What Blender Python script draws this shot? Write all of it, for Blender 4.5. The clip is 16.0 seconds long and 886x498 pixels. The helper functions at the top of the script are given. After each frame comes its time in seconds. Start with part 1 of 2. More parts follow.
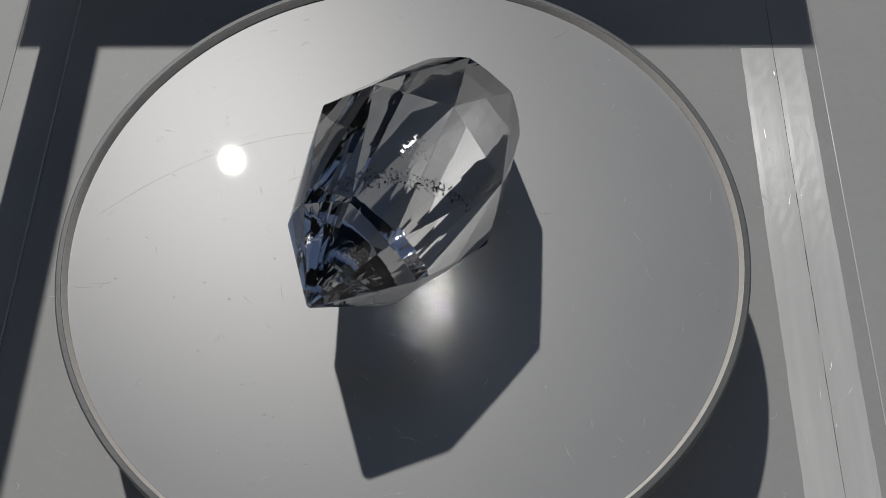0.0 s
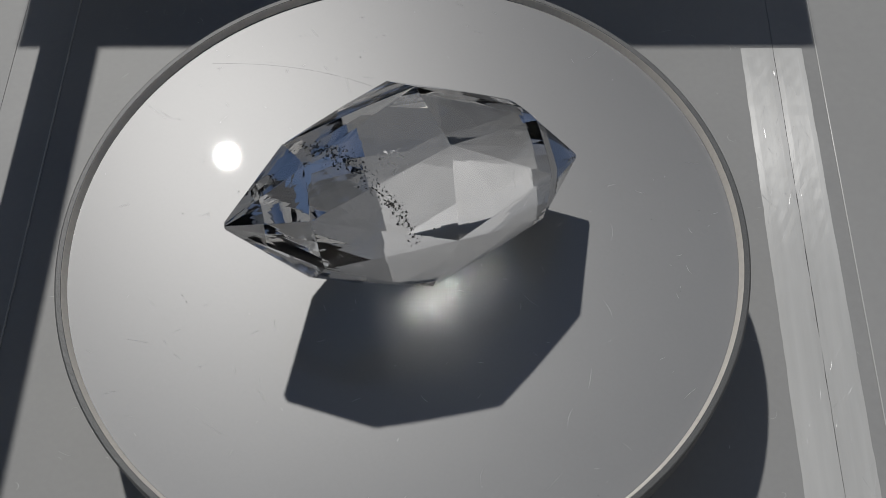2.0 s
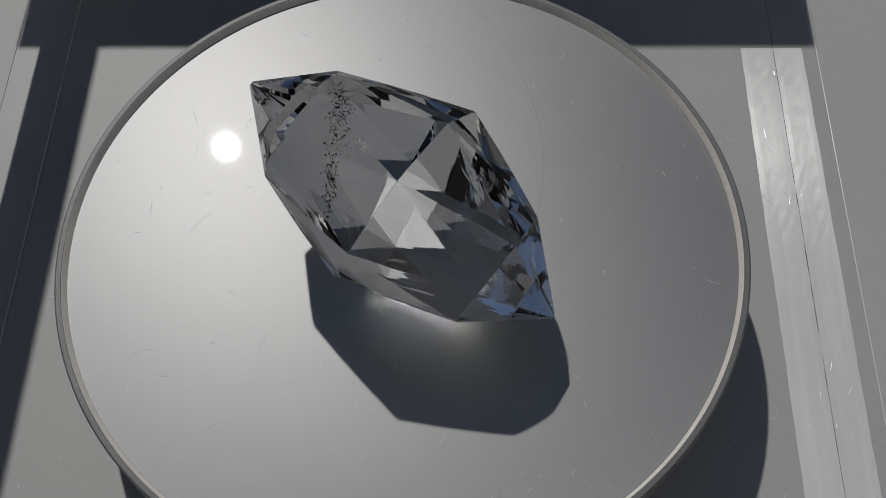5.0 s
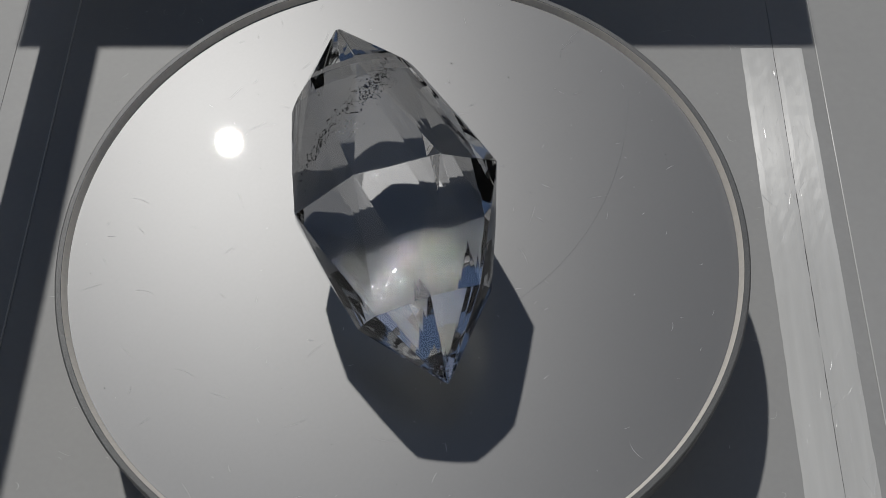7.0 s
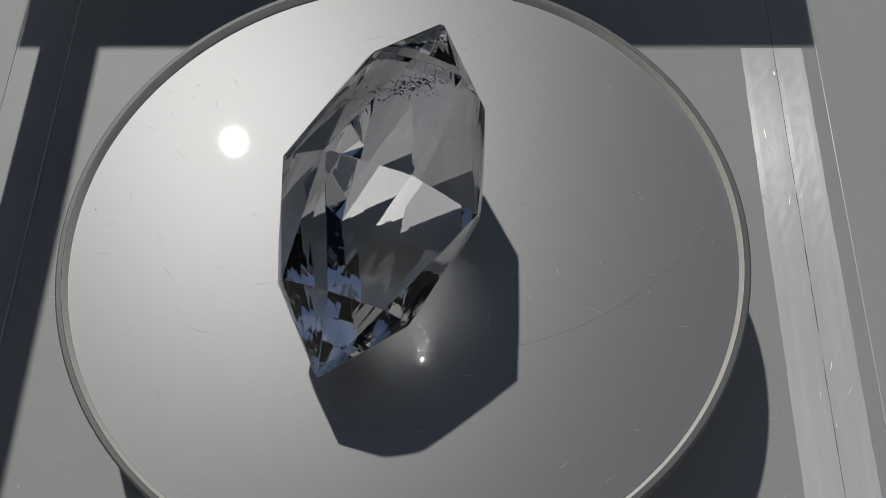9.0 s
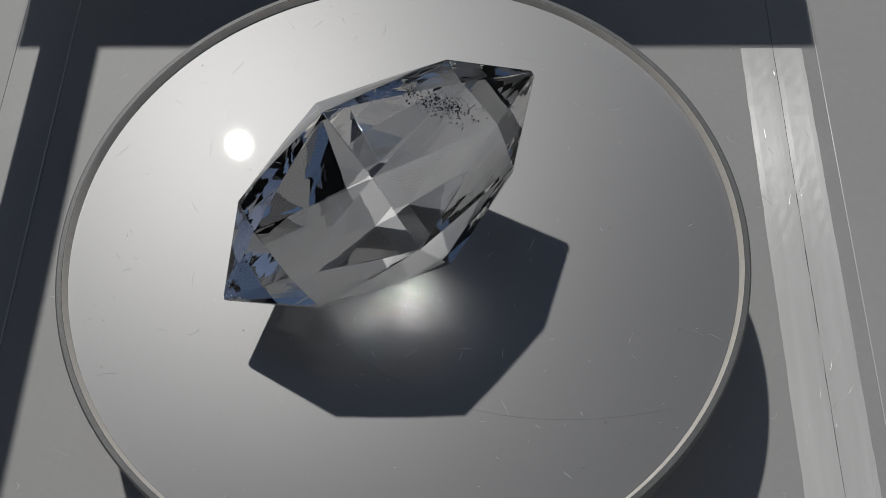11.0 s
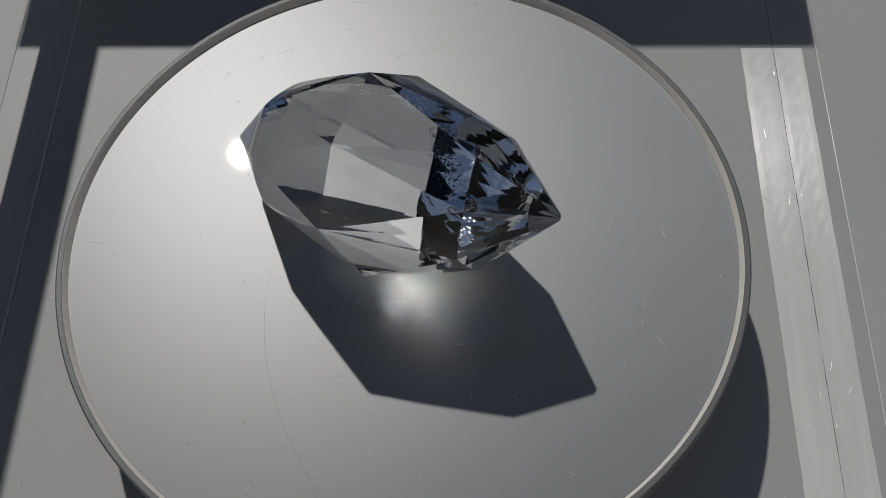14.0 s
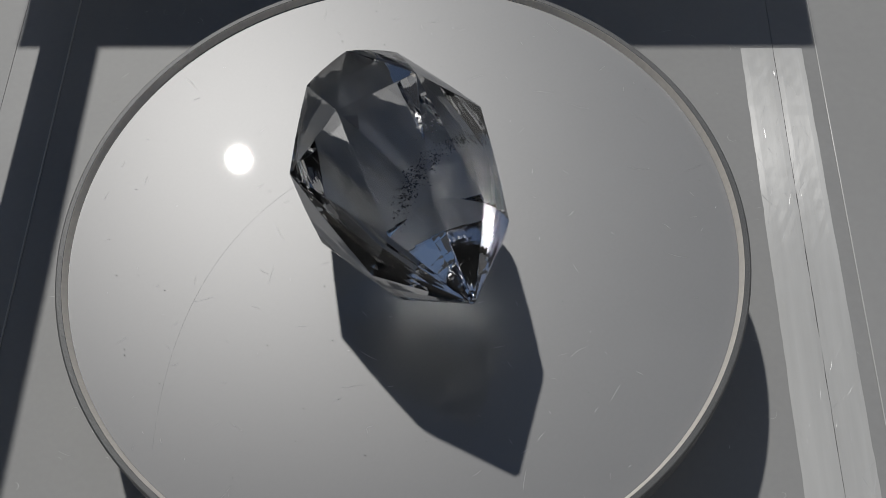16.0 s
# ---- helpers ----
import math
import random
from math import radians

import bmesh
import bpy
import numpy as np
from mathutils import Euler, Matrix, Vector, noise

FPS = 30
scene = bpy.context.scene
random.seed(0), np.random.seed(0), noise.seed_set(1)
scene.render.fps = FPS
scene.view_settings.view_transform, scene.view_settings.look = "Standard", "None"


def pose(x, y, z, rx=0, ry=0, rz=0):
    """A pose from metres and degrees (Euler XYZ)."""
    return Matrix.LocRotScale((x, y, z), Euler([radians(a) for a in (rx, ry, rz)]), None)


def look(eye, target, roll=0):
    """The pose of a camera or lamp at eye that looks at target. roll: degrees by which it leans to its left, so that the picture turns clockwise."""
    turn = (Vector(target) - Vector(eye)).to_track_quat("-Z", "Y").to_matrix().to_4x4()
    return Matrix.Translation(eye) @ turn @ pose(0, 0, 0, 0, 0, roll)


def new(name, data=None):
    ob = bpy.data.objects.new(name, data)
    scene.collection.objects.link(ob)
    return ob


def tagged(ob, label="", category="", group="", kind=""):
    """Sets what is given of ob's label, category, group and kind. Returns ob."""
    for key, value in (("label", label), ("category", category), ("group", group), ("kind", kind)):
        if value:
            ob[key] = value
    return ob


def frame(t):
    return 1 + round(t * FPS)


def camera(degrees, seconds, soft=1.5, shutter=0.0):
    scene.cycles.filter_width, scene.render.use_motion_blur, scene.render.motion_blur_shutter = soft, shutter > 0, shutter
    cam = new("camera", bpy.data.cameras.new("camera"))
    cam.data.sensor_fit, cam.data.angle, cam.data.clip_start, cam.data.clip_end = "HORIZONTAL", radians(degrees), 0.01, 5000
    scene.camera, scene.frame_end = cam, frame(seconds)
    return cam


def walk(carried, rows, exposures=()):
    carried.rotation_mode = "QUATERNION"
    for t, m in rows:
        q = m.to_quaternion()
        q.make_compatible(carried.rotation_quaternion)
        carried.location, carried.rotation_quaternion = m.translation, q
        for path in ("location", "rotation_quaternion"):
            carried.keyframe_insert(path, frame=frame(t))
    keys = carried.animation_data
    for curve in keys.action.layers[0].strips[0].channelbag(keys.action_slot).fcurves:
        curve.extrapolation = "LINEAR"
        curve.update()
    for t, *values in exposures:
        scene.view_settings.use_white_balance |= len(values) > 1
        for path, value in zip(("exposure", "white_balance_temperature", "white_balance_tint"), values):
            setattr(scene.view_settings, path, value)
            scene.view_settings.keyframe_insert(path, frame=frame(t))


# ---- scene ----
# ---------------------------------------------------------------- camera
cam = camera(43.81, 16.0, soft=0.8)
TILT, ROLL = radians(60.681), -3.025
EYE = Vector((0.01171, -0.15895, 0.27706))
POSE = look(EYE, EYE + Vector((0, math.cos(TILT), -math.sin(TILT))), ROLL)
walk(cam, [(0.0, POSE), (16.0, POSE)], [(0.0, -0.87), (16.0, -0.87)])

# ---------------------------------------------------------------- world and sun
SUN = Vector((-0.2247, 0.6992, 1.0)).normalized()
world = bpy.data.worlds.new("world")
scene.world = world
world.use_nodes = True
wn = world.node_tree.nodes
sky = wn.new("ShaderNodeTexSky")
sky.sky_type = "NISHITA"
sky.sun_disc = False
sky.ozone_density = 2.0
sky.dust_density = 0.2
sky.sun_elevation = math.asin(SUN.z)
sky.sun_rotation = math.atan2(SUN.x, SUN.y)
world.node_tree.links.new(sky.outputs[0], wn["Background"].inputs[0])
wn["Background"].inputs[1].default_value = 0.07

sun = bpy.data.lights.new("sun", "SUN")
sun.energy = 4.0
sun.angle = radians(1.1)
scene.cycles.blur_glossy = 0.23
scene.cycles.use_guiding = True
scene.cycles.guiding_training_samples = 32
scene.cycles.sample_clamp_indirect = 0.0
sun.color = (1.0, 0.98, 0.945)
new("sun", sun).matrix_world = look((0, 0, 0), -SUN)


# ---------------------------------------------------------------- materials
def material(name, base, rough=0.5, metal=0.0, spec=0.5, ior=1.5, coat=0.0, coat_rough=0.05, grain=0.0, grain_scale=40.0,
             stain=0.0, stain_scale=8.0, bump=0.0, bump_scale=600.0, stretch=(1, 1, 1)):
    m = bpy.data.materials.new(name)
    m.use_nodes = True
    nt = m.node_tree
    b = nt.nodes["Principled BSDF"]
    b.inputs["Metallic"].default_value = metal
    b.inputs["Roughness"].default_value = rough
    b.inputs["Specular IOR Level"].default_value = spec
    b.inputs["IOR"].default_value = ior
    b.inputs["Coat Weight"].default_value = coat
    b.inputs["Coat Roughness"].default_value = coat_rough
    b.inputs["Base Color"].default_value = (*base, 1)
    co = nt.nodes.new("ShaderNodeTexCoord")
    mapped = nt.nodes.new("ShaderNodeMapping")
    mapped.inputs["Scale"].default_value = stretch
    nt.links.new(co.outputs["Object"], mapped.inputs["Vector"])
    last = None
    for amount, scale, detail in ((grain, grain_scale, 6), (stain, stain_scale, 3)):
        if amount <= 0:
            continue
        tex = nt.nodes.new("ShaderNodeTexNoise")
        tex.inputs["Scale"].default_value = scale
        tex.inputs["Detail"].default_value = detail
        nt.links.new(mapped.outputs["Vector"], tex.inputs["Vector"])
        mp = nt.nodes.new("ShaderNodeMapRange")
        mp.inputs["From Min"].default_value, mp.inputs["From Max"].default_value = 0.3, 0.7
        mp.inputs["To Min"].default_value, mp.inputs["To Max"].default_value = 1 - amount, 1.0
        nt.links.new(tex.outputs["Fac"], mp.inputs["Value"])
        mix = nt.nodes.new("ShaderNodeMix")
        mix.data_type, mix.blend_type = "RGBA", "MULTIPLY"
        mix.inputs["Factor"].default_value = 1
        if last:
            nt.links.new(last, mix.inputs["A"])
        else:
            mix.inputs["A"].default_value = (*base, 1)
        nt.links.new(mp.outputs["Result"], mix.inputs["B"])
        last = mix.outputs["Result"]
    if last:
        nt.links.new(last, b.inputs["Base Color"])
    if bump > 0:
        tex = nt.nodes.new("ShaderNodeTexNoise")
        tex.inputs["Scale"].default_value = bump_scale
        tex.inputs["Detail"].default_value = 4
        nt.links.new(mapped.outputs["Vector"], tex.inputs["Vector"])
        bp = nt.nodes.new("ShaderNodeBump")
        bp.inputs["Strength"].default_value = bump
        bp.inputs["Distance"].default_value = 0.0002
        nt.links.new(tex.outputs["Fac"], bp.inputs["Height"])
        nt.links.new(bp.outputs["Normal"], b.inputs["Normal"])
    return m


PLATE = material("glossy_white_plastic", (0.185, 0.185, 0.183), rough=0.41, spec=0.95, ior=1.5, coat=1.0, coat_rough=0.012,
                 grain=0.03, grain_scale=900, stain=0.05, stain_scale=25)
nt = PLATE.node_tree
bsdf = nt.nodes["Principled BSDF"]
paint = bsdf.inputs["Base Color"].links[0].from_socket
# base colour goes from lighter to darker across the disc, turning with it
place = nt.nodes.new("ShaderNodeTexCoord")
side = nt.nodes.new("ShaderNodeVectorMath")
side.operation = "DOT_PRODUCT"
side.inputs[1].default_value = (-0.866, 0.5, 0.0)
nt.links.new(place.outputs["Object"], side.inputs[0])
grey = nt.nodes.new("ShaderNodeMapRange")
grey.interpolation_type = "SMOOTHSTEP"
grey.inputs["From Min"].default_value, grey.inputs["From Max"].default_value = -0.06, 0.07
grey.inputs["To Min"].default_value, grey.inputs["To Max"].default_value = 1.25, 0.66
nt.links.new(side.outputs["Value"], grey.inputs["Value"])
toned = nt.nodes.new("ShaderNodeMix")
toned.data_type, toned.blend_type = "RGBA", "MULTIPLY"
toned.inputs["Factor"].default_value = 1
nt.links.new(paint, toned.inputs["A"])
nt.links.new(grey.outputs["Result"], toned.inputs["B"])
nt.links.new(toned.outputs["Result"], bsdf.inputs["Base Color"])
LIP = material("pale_acrylic_lip", (0.75, 0.71, 0.65), rough=0.45, spec=0.4, grain=0.1, grain_scale=700)
RIM = material("frosted_grey_acrylic", (0.15, 0.153, 0.153), rough=0.45, spec=0.4, grain=0.4, grain_scale=4000,
               stain=0.15, stain_scale=60, bump=0.5, bump_scale=1400)
BASE = material("white_plastic_board", (0.335, 0.335, 0.33), rough=0.48, spec=0.3, grain=0.04, grain_scale=500,
                stain=0.07, stain_scale=18, bump=0.05, bump_scale=300)
SIDE = material("pale_plastic_strip", (0.335, 0.335, 0.33), rough=0.45, spec=0.3, grain=0.05, grain_scale=400,
                stain=0.08, stain_scale=30, bump=0.08, bump_scale=200)
# pale in place of sunlight reflected on the floor; also colours the seam beads
SUN_BAND_BEAD = material("pale_sun_band_and_bead", (0.60, 0.60, 0.585), rough=0.3, spec=0.32, coat=0.3, coat_rough=0.1, grain=0.14,
                grain_scale=260, stain=0.10, stain_scale=60, bump=0.22, bump_scale=420, stretch=(1, 0.06, 1))
LEDGE = material("pale_plastic_ledge", (0.345, 0.345, 0.34), rough=0.5, spec=0.3, grain=0.04, grain_scale=300, stain=0.05,
                 stain_scale=12)
TABLE = material("pale_painted_sill", (0.66, 0.655, 0.64), rough=0.5, grain=0.05, grain_scale=120, stain=0.06,
                 stain_scale=5)
GREYPANEL = material("grey_plastic_panel", (0.24, 0.24, 0.245), rough=0.45, grain=0.1, grain_scale=200)
WALLS = material("pale_bounce_wall", (0.52, 0.51, 0.49), rough=0.8, grain=0.05, grain_scale=60, stain=0.1, stain_scale=2)
FLOORM = material("brown_balcony_floor", (0.16, 0.11, 0.07), rough=0.5, grain=0.3, grain_scale=30, stain=0.2, stain_scale=3)
SCRATCH = material("scuffed_plastic", (0.6, 0.6, 0.6), rough=0.25, coat=0.5, coat_rough=0.2)
HAIRLINE = material("dirty_hairline", (0.15, 0.15, 0.15), rough=0.6)
SPECK = material("black_mineral_fleck", (0.012, 0.012, 0.013), rough=0.45)


def crystal_material():
    m = bpy.data.materials.new("clear_grey_crystal")
    m.use_nodes = True
    nt = m.node_tree
    nt.nodes.remove(nt.nodes["Principled BSDF"])
    g = nt.nodes.new("ShaderNodeBsdfGlass")
    g.inputs["Color"].default_value = (0.965, 0.967, 0.97, 1)
    g.inputs["IOR"].default_value = 1.55
    # two abraded, frosted patches: below one belly corner and at the low point
    co = nt.nodes.new("ShaderNodeTexCoord")
    tex = nt.nodes.new("ShaderNodeTexNoise")
    tex.inputs["Scale"].default_value = 900
    tex.inputs["Detail"].default_value = 5
    nt.links.new(co.outputs["Object"], tex.inputs["Vector"])
    total = None
    for spot, reach in (((0.0076, -0.0078, 0.0557), 0.0055), ((0.0278, 0.0425, 0.0178), 0.0085)):
        far = nt.nodes.new("ShaderNodeVectorMath")
        far.operation = "DISTANCE"
        far.inputs[1].default_value = spot
        nt.links.new(co.outputs["Object"], far.inputs[0])
        mp = nt.nodes.new("ShaderNodeMapRange")
        mp.inputs["From Min"].default_value, mp.inputs["From Max"].default_value = reach, reach * 0.6
        nt.links.new(far.outputs["Value"], mp.inputs["Value"])
        if total is None:
            total = mp.outputs["Result"]
        else:
            add = nt.nodes.new("ShaderNodeMath")
            add.operation = "ADD"
            nt.links.new(total, add.inputs[0])
            nt.links.new(mp.outputs["Result"], add.inputs[1])
            total = add.outputs[0]
    speck = nt.nodes.new("ShaderNodeMapRange")
    speck.inputs["From Min"].default_value, speck.inputs["From Max"].default_value = 0.48, 0.6
    speck.inputs["To Max"].default_value = 0.3
    nt.links.new(tex.outputs["Fac"], speck.inputs["Value"])
    mul = nt.nodes.new("ShaderNodeMath")
    mul.operation = "MULTIPLY"
    nt.links.new(total, mul.inputs[0])
    nt.links.new(speck.outputs["Result"], mul.inputs[1])
    nt.links.new(mul.outputs[0], g.inputs["Roughness"])
    nt.links.new(g.outputs[0], nt.nodes["Material Output"].inputs[0])
    return m


CRYSTAL = crystal_material()


# ---------------------------------------------------------------- builders
def mesh_of(name, bm, mat):
    me = bpy.data.meshes.new(name)
    bm.to_mesh(me)
    bm.free()
    me.materials.append(mat)
    return me


def thing(name, bm, mat, m=None):
    ob = new(name, mesh_of(name, bm, mat))
    if m is not None:
        ob.matrix_basis = m
    return ob


def part(name, bm, mat, parent, label=""):
    ob = new(name, mesh_of(name, bm, mat))
    ob.parent = parent
    return tagged(ob, label)


def box(x0, x1, y0, y1, z0, z1, bevel=0.0, bm=None):
    """A block with rounded edges."""
    one = bmesh.new()
    bmesh.ops.create_cube(one, size=1)
    for v in one.verts:
        v.co = ((x0 + x1) / 2 + v.co.x * (x1 - x0), (y0 + y1) / 2 + v.co.y * (y1 - y0), (z0 + z1) / 2 + v.co.z * (z1 - z0))
    if bevel:
        bmesh.ops.bevel(one, geom=one.edges[:], offset=bevel, segments=3, profile=0.5, affect="EDGES")
    if bm is None:
        return one
    me = bpy.data.meshes.new("tmp")
    one.to_mesh(me)
    one.free()
    bm.from_mesh(me)
    bpy.data.meshes.remove(me)
    return bm


def lathe(profile, steps=256, closed=True):
    """A body turned round z from (radius, height) pairs."""
    bm = bmesh.new()
    rings = []
    for i in range(steps):
        a = 2 * math.pi * i / steps
        rings.append([bm.verts.new((r * math.cos(a), r * math.sin(a), z)) for r, z in profile])
    n = len(profile)
    for i in range(steps):
        p, q = rings[i], rings[(i + 1) % steps]
        for k in range(n if closed else n - 1):
            j = (k + 1) % n
            bm.faces.new((p[k], q[k], q[j], p[j]))
    bmesh.ops.remove_doubles(bm, verts=bm.verts[:], dist=1e-7)
    bmesh.ops.recalc_face_normals(bm, faces=bm.faces[:])
    return bm


# ---------------------------------------------------------------- unseen balcony added round the table
ZB = -0.038            # top of the base board under the turntable
TURN = -3.757          # how the case stands on the table
CASE = pose(0, 0, ZB, 0, 0, TURN)
ZT = ZB - 0.012        # top of the table
TURNED = pose(0, 0, 0, 0, 0, TURN)
zf = ZT - 0.74


def built(name, bm, mat):
    return tagged(thing(name, bm, mat, TURNED), kind="structure")


# walls and parapet are added out of view to limit sky and bounce light
built("unseen_wall_south", box(-4.0, 4.0, -1.9, -1.7, zf - 0.15, zf + 2.9), WALLS)
built("unseen_wall_west", box(-2.4, -2.2, -1.7, 1.35, zf - 0.15, zf + 4.4), WALLS)
built("unseen_parapet", box(-2.2, 2.2, 1.2, 1.35, zf - 0.15, zf + 1.7), WALLS)
built("unseen_wall_east", box(2.2, 2.4, -1.7, 1.35, zf - 0.15, zf + 4.4), WALLS)
built("floor", box(-2.2, 2.2, -1.7, 1.2, zf - 0.2, zf), FLOORM)
built("ground", box(-400, 400, -400, 400, zf - 3.2, zf - 3.0), FLOORM)
table = tagged(new("table"), "pale painted table in full sun on the added balcony", "table")
table.matrix_basis = TURNED
part("tabletop", box(-0.7, 0.7, -0.45, 0.45, ZT - 0.03, ZT, 0.004), TABLE, table)
for x in (-0.66, 0.61):
    for y in (-0.41, 0.36):
        part("leg", box(x, x + 0.05, y, y + 0.05, zf, ZT - 0.03, 0.003), TABLE, table)

# ---------------------------------------------------------------- the case under the turntable
case = tagged(new("display_case"), "white plastic display case floor with narrow seams and added shade panels", "display case")
case.matrix_basis = CASE
part("floor_panel", box(-0.1287, 0.12815, -0.24, 0.20, -0.006, 0.0, 0.00015), BASE, case)
part("side_strip", box(-0.1490, -0.1289, -0.24, 0.20, -0.006, 0.0, 0.00008), SIDE, case)
part("side_strip", box(0.12828, 0.1435, -0.24, 0.20, -0.006, 0.0, 0.00008), SIDE, case)
part("under_tray", box(-0.149, 0.1435, -0.24, 0.20, -0.012, -0.0065, 0.0005), BASE, case)
part("ledge", box(-0.30, -0.14901, -0.24, 0.20, -0.012, 0.0002, 0.00006), LEDGE, case, "pale raised ledge")
part("ledge", box(0.1436, 0.34, -0.24, 0.20, -0.012, 0.0002, 0.00006), LEDGE, case, "pale raised ledge")
# panel and posts added out of view to cast the dark strip on the left
part("side_shade_panel", box(-0.1510, -0.1490, -0.24, 0.20, 0.039, 0.115, 0.0004), GREYPANEL, case, "grey opaque panel, unseen, added to shade the left strip")
for y in (-0.238, 0.190):
    part("shade_panel_post", box(-0.1512, -0.1488, y, y + 0.006, 0.0006, 0.115, 0.0003), GREYPANEL, case)
# panel added out of view, its ends slanted to fit the floor shadow's edges
bm = box(-0.149, 0.1435, 0.1815, 0.1835, 0.0, 0.115)
for v in bm.verts:
    if v.co.z > 0.1:
        v.co.x -= 0.031
bmesh.ops.bevel(bm, geom=bm.edges[:], offset=0.0004, segments=2, profile=0.5, affect="EDGES")
part("back_shade_panel", bm, GREYPANEL, case, "grey opaque panel with slanting ends, unseen, added to shade the back")


def sun_band(x0, x1):
    """A thin, slightly crinkled sheet with uneven long edges, for the reflected-sunlight band."""
    rnd = random.Random(int(x0 * 1e4))
    bm = bmesh.new()
    rows = []
    for k in range(81):
        y = -0.24 + 0.3425 * k / 80
        a, b = x0 + rnd.uniform(-0.00012, 0.00012), x1 + rnd.uniform(-0.00012, 0.00012)
        rows.append([bm.verts.new((a + (b - a) * j / 6, y, 0.0001 if j in (0, 6) else 0.00022 + rnd.uniform(-0.00002, 0.00002)))
                     for j in range(7)])
    for p, q in zip(rows, rows[1:]):
        for j in range(6):
            bm.faces.new((p[j], p[j + 1], q[j + 1], q[j]))
    return bm


nodes = SUN_BAND_BEAD.node_tree.nodes
nodes["Principled BSDF"].inputs["Anisotropic"].default_value = 1.0
across = nodes.new("ShaderNodeCombineXYZ")
across.inputs[0].default_value, across.inputs[1].default_value = math.cos(radians(TURN)), math.sin(radians(TURN))
SUN_BAND_BEAD.node_tree.links.new(across.outputs[0], nodes["Principled BSDF"].inputs["Tangent"])
part("seam_bead", box(-0.1292, -0.12865, -0.24, 0.20, -0.0001, 0.0006, 0.0002), SUN_BAND_BEAD, case, "thin pale seam bead")
part("seam_bead", box(0.14335, 0.14375, -0.24, 0.20, 0.0001, 0.00035, 0.0001), SUN_BAND_BEAD, case, "thin pale seam bead")
# paler band put where reflected sunlight falls, ending at the back shadow's edge
part("sun_band", sun_band(0.1166, 0.1281), SUN_BAND_BEAD, case, "pale crinkled glossy band in place of reflected sunlight")
part("sun_band", sun_band(0.1283, 0.1385), SUN_BAND_BEAD, case, "pale crinkled glossy band in place of reflected sunlight")

# ---------------------------------------------------------------- turntable
AXIS = Vector((-0.00036, 0.00095, 0.0))     # the spindle
R_OUT, R_IN, Z_LIP = 0.0995, 0.0965, 0.0023
foot = thing("pedestal", lathe([(0.0001, 0.0), (0.062, 0.0), (0.064, 0.001), (0.064, 0.026), (0.062, 0.028), (0.0001, 0.028)]),
             BASE, pose(AXIS.x, AXIS.y, ZB))
tagged(foot, "low white plastic drum under the round plate", "pedestal")
plate = tagged(new("turntable"), "round glossy white turntable plate with a frosted grey rim, scratched", "turntable")
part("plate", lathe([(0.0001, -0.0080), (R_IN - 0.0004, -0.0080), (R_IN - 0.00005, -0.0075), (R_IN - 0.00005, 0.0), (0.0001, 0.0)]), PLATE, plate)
part("rim", lathe([(R_IN + 0.0011, -0.0082), (R_OUT - 0.0005, -0.0082), (R_OUT, -0.0077), (R_OUT, Z_LIP - 0.0005),
                   (R_OUT - 0.0005, Z_LIP), (R_IN + 0.0012, Z_LIP), (R_IN + 0.0011, Z_LIP - 0.0001)]), RIM, plate,
     "frosted grey acrylic rim")
part("lip", lathe([(R_IN, -0.0080), (R_IN + 0.00105, -0.0080), (R_IN + 0.00105, Z_LIP - 0.0001), (R_IN + 0.00095, Z_LIP - 0.0002),
                   (R_IN, 0.0001)]), LIP, plate, "pale bevelled inner lip")


def sliver(bm, points, width, z=0.00004):
    """A thin raised streak along points on the plate."""
    n = len(points)
    left, right, top = [], [], []
    for i, (x, y) in enumerate(points):
        x0, y0 = points[max(i - 1, 0)]
        x1, y1 = points[min(i + 1, n - 1)]
        d = Vector((x1 - x0, y1 - y0)).normalized()
        w = width * (0.15 + math.sin(math.pi * i / (n - 1))) / 2
        left.append(bm.verts.new((x - d.y * w, y + d.x * w, 0.00001)))
        right.append(bm.verts.new((x + d.y * w, y - d.x * w, 0.00001)))
        top.append(bm.verts.new((x, y, z)))
    for i in range(n - 1):
        bm.faces.new((left[i], top[i], top[i + 1], left[i + 1]))
        bm.faces.new((top[i], right[i], right[i + 1], top[i + 1]))


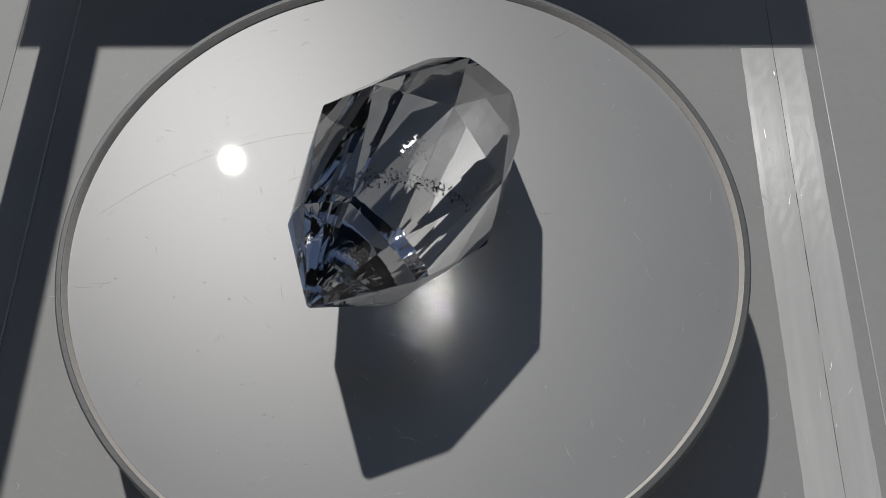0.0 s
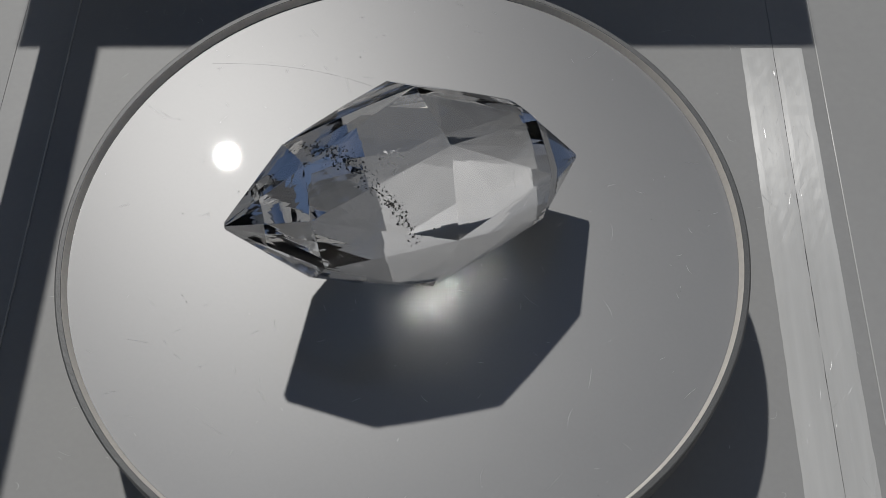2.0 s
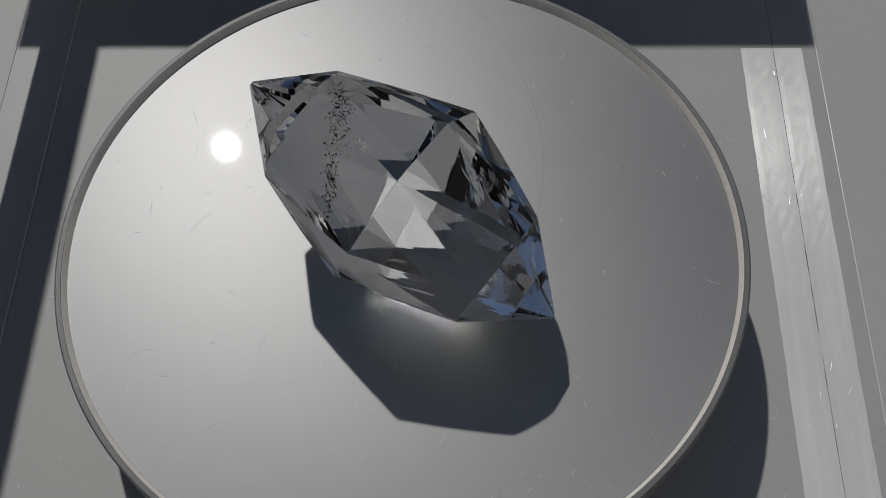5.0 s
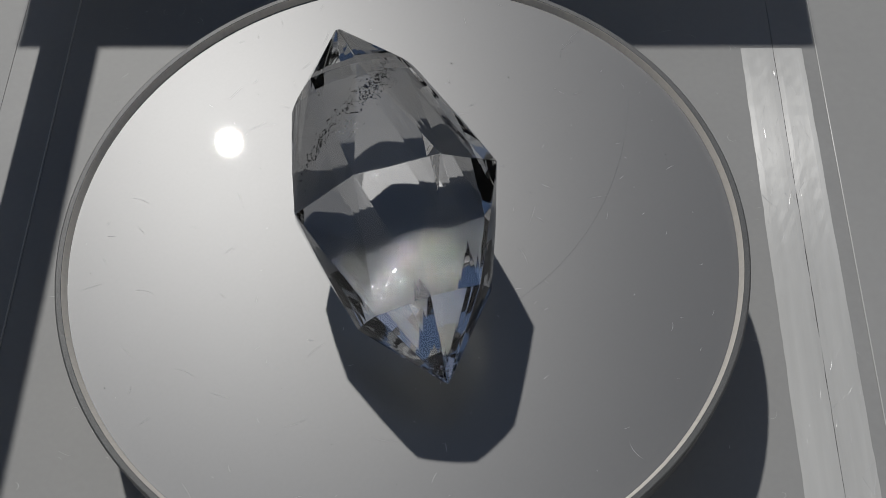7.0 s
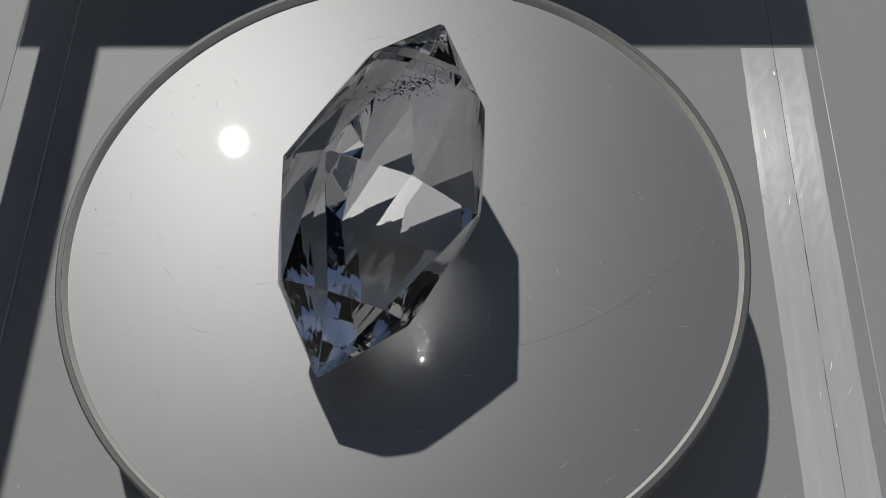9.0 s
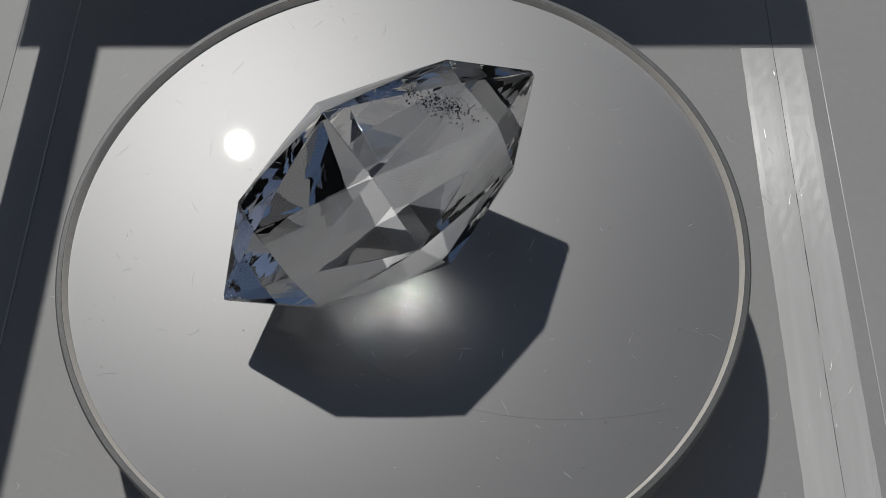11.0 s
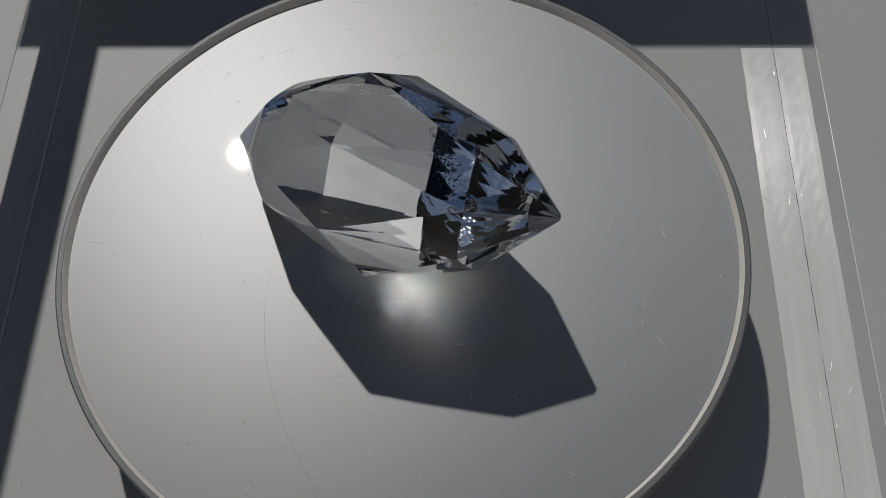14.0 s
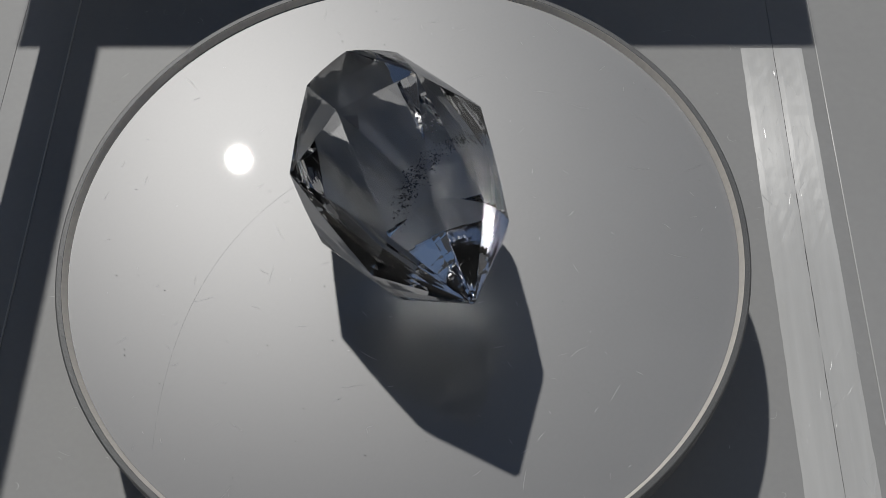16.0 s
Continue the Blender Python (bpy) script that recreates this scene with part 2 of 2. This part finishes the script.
def scratches():
    rnd = random.Random(5)
    bm = bmesh.new()
    for i in range(150):
        r = 0.094 * math.sqrt(rnd.uniform(0.06, 1))
        a = rnd.uniform(0, 2 * math.pi)
        x, y = r * math.cos(a), r * math.sin(a)
        length = rnd.choice((0.0008, 0.0012, 0.002, 0.003, 0.006))
        h = rnd.uniform(0, math.pi)
        bend = rnd.uniform(-0.5, 0.5)
        pts = []
        for k in range(6):
            s = k / 5 - 0.5
            if r + abs(s) * length > 0.097:
                s *= 0.1
            pts.append((x + length * s * math.cos(h + bend * s), y + length * s * math.sin(h + bend * s)))
        sliver(bm, pts, rnd.uniform(0.00005, 0.00012))
    part("scratching", bm, SCRATCH, plate, "pale short scratches")["kind"] = "stuff"
    bm = bmesh.new()
    arc = []
    for k in range(41):
        s = k / 40
        x = 0.0016 - 0.0907 * s
        y = 0.0356 + 0.0283 * s - 0.0498 * s * s
        arc.append((x, y))
    sliver(bm, arc, 0.00004)
    part("hairline_scratch", bm, HAIRLINE, plate, "long curved dark hairline scratch")
    bm = bmesh.new()
    for i in range(60):
        r = 0.095 * math.sqrt(rnd.random())
        a = rnd.uniform(0, 2 * math.pi)
        bmesh.ops.create_icosphere(bm, subdivisions=1, radius=rnd.uniform(0.00006, 0.00017),
                                   matrix=Matrix.Translation((r * math.cos(a), r * math.sin(a), 0.00004)))
    part("dust", bm, HAIRLINE, plate, "dark dust grains")["kind"] = "stuff"


scratches()


def floor_marks():
    rnd = random.Random(23)
    bm = bmesh.new()
    for i in range(70):
        x, y = rnd.choice((rnd.uniform(-0.115, -0.075), rnd.uniform(0.09, 0.116))), rnd.uniform(-0.09, 0.165)
        length, h, bend = rnd.choice((0.0015, 0.003, 0.005)), rnd.uniform(0, math.pi), rnd.uniform(-2.5, 2.5)
        pts = [(x + length * k * math.cos(h + bend * k), y + length * k * math.sin(h + bend * k))
               for k in (-0.5, -0.3, -0.1, 0.1, 0.3, 0.5)]
        sliver(bm, pts, rnd.uniform(0.00008, 0.0002))
    for i in range(90):
        x, y = rnd.choice((rnd.uniform(0.1175, 0.1275), rnd.uniform(0.129, 0.138))), rnd.uniform(-0.09, 0.098)
        length, h, bend = rnd.choice((0.0015, 0.004, 0.008)), math.pi / 2 + rnd.gauss(0, 0.3), rnd.uniform(-0.3, 0.3)
        pts = [(x + length * k * math.cos(h + bend * k), y + length * k * math.sin(h + bend * k))
               for k in (-0.5, -0.3, -0.1, 0.1, 0.3, 0.5)]
        first = len(bm.verts)
        sliver(bm, pts, rnd.uniform(0.00006, 0.00014), 0.00003)
        bm.verts.ensure_lookup_table()
        for v in bm.verts[first:]:
            v.co.z += 0.00024
    part("scuffing", bm, SCRATCH, case, "pale curved scuffs")["kind"] = "stuff"


floor_marks()

# ---------------------------------------------------------------- crystal
# rings of corners round the long axis: point, shoulder, belly, shoulder, point (millimetres, plate space)
POINT_A, POINT_B = Vector((-21.36, -41.67, 42.45)), Vector((29.05, 44.82, 16.88))
SHOULDER_A = [(-0.97, -29.78, 49.83), (-9.84, -20.92, 55.23), (-21.61, -17.03, 49.55), (-27.47, -14.76, 36.58),
              (-24.09, -20.22, 24.23), (-13.53, -29.22, 19.86), (-1.98, -33.58, 25.73), (4.82, -33.38, 37.44)]
BELLY = [(27.55, -8.14, 40.66), (16.19, 3.88, 57.86), (-3.18, 14.05, 55.35), (-18.18, 19.48, 40.56),
         (-21.11, 9.59, 19.14), (-8.37, 1.41, 0.0), (12.52, -9.45, 0.0), (23.42, -14.47, 20.71)]
SHOULDER_B = [(32.73, 24.73, 35.0), (21.59, 33.09, 40.55), (9.26, 37.94, 34.6), (3.32, 36.75, 21.16),
              (6.96, 32.19, 8.68), (17.85, 24.61, 0.0), (28.7, 19.42, 10.3), (34.88, 19.18, 22.4)]


def crystal_body():
    bm = bmesh.new()
    corners = [Vector(c) for c in (POINT_A, *SHOULDER_A, *BELLY, *SHOULDER_B, POINT_B)]
    axis = (POINT_B - POINT_A).normalized()
    uneven = random.Random(3)

    def bulged(a, b, steps):
        # break facets: an edge swells slightly on its way
        for f, swell in steps:
            mid = Vector(a).lerp(Vector(b), f)
            out = mid - POINT_A
            out = (out - axis * out.dot(axis)).normalized()
            if mid.z > 4:
                corners.append(mid + out * swell * uneven.uniform(0.85, 1.15))

    fine = ((0.25, 0.28), (0.5, 0.4), (0.75, 0.28))
    middling = ((0.3, 0.28), (0.62, 0.34))
    # fans of narrow facets run from the belly corners to the swollen shoulder edges, and break again on the way
    for ring in (SHOULDER_A, SHOULDER_B):
        for i in range(8):
            bulged(ring[i], ring[(i + 1) % 8], ((0.2, 0.4), (0.4, 0.6), (0.6, 0.6), (0.8, 0.4)))
            for j in (i, (i + 1) % 8):
                low = ring[i][2] + BELLY[j][2] < 62
                bulged(ring[i], BELLY[j], fine if low else middling)
            across = Vector(ring[i]).lerp(Vector(ring[(i + 1) % 8]), 0.5)
            bulged(across, BELLY[(i + 1) % 8], ((0.3, 0.62), (0.55, 0.5)))
            middle = Vector(BELLY[i]).lerp(Vector(BELLY[(i + 1) % 8]), 0.5)
            bulged(ring[i], middle, ((0.22, 0.3), (0.42, 0.42), (0.66, 0.4)))
    for i in (3, 4, 6, 7):
        bulged(BELLY[i], BELLY[(i + 1) % 8], ((0.25, 0.2), (0.5, 0.28), (0.75, 0.2)))
    for c in corners:
        bm.verts.new(c / 1000)
    out = bmesh.ops.convex_hull(bm, input=bm.verts[:])
    loose = [v for v in bm.verts if not v.link_faces]
    if loose:
        bmesh.ops.delete(bm, geom=loose, context="VERTS")
    bmesh.ops.recalc_face_normals(bm, faces=bm.faces[:])
    bmesh.ops.bevel(bm, geom=bm.edges[:], offset=0.00008, segments=1, profile=0.5, affect="EDGES")
    for v in bm.verts:
        v.co.z += 0.00006
    return bm


def inclusions():
    """A veil of black flecks across the crystal below one shoulder."""
    rnd = random.Random(11)
    axis = (POINT_B - POINT_A).normalized()
    e1 = (Vector((0, 0, 1)) - axis * axis.z).normalized()
    e2 = axis.cross(e1)
    span = (POINT_B - POINT_A).length
    bm = bmesh.new()
    made = 0
    while made < 720:
        side = rnd.random() < 0.45
        ang = radians(rnd.triangular(15, 85, 50) if side else rnd.triangular(65, 128, 102))
        u = 0.4676 - 0.00202 * math.degrees(ang)
        rad = (18.3 + (u - 0.192) / 0.313 * 9) * rnd.triangular(0.80, 0.92, 0.90)
        u += rnd.gauss(0, 0.012 if side else 0.02)
        c = (POINT_A + axis * (u * span) + (e2 * math.cos(ang) + e1 * math.sin(ang)) * rad) / 1000
        size = rnd.choice((0.00014, 0.00018, 0.00024, 0.0003, 0.0004)) * rnd.uniform(0.7, 1.2)
        turn = Euler((rnd.uniform(0, 3), rnd.uniform(0, 3), rnd.uniform(0, 3))).to_matrix().to_4x4()
        bmesh.ops.create_icosphere(bm, subdivisions=1, radius=size, matrix=Matrix.Translation(c) @ turn @
                                   Matrix.Diagonal((1.0, rnd.uniform(0.5, 1.0), 0.3, 1)))
        made += 1
    return bm


crystal = tagged(new("crystal"), "large clear faceted double-pointed crystal with black flecks, lying on the turntable", "crystal")
part("faceted_body", crystal_body(), CRYSTAL, crystal, "clear smoky faceted crystal")
part("fleck_veil", inclusions(), SPECK, crystal, "veil of tiny black flecks")["kind"] = "stuff"


# ---------------------------------------------------------------- movement
ANGLES = [0.0, 9.91, 20.03, 30.08, 40.41, 50.39, 60.31, 70.12, 79.75, 89.13, 98.45, 107.66, 116.79, 125.69, 134.91,
          144.0, 153.11, 162.34, 171.64, 180.86, 190.3, 199.85, 209.49, 219.23, 229.07, 238.91, 248.87, 258.94,
          268.98, 279.1, 289.12, 299.26, 309.43]
WOBBLE = pose(0, 0, 0, -0.239, 0.066, 0)     # the plate sits slightly askew on its spindle


def motions():
    rows = [(i * 0.5, Matrix.Translation(AXIS) @ pose(0, 0, 0, 0, 0, -a) @ WOBBLE) for i, a in enumerate(ANGLES)]
    walk(plate, [(t, Matrix.Translation((0.0003, -0.0003, 0)) @ m) for t, m in rows])
    walk(crystal, [(t, Matrix.Translation(-AXIS) @ m) for t, m in rows])


motions()
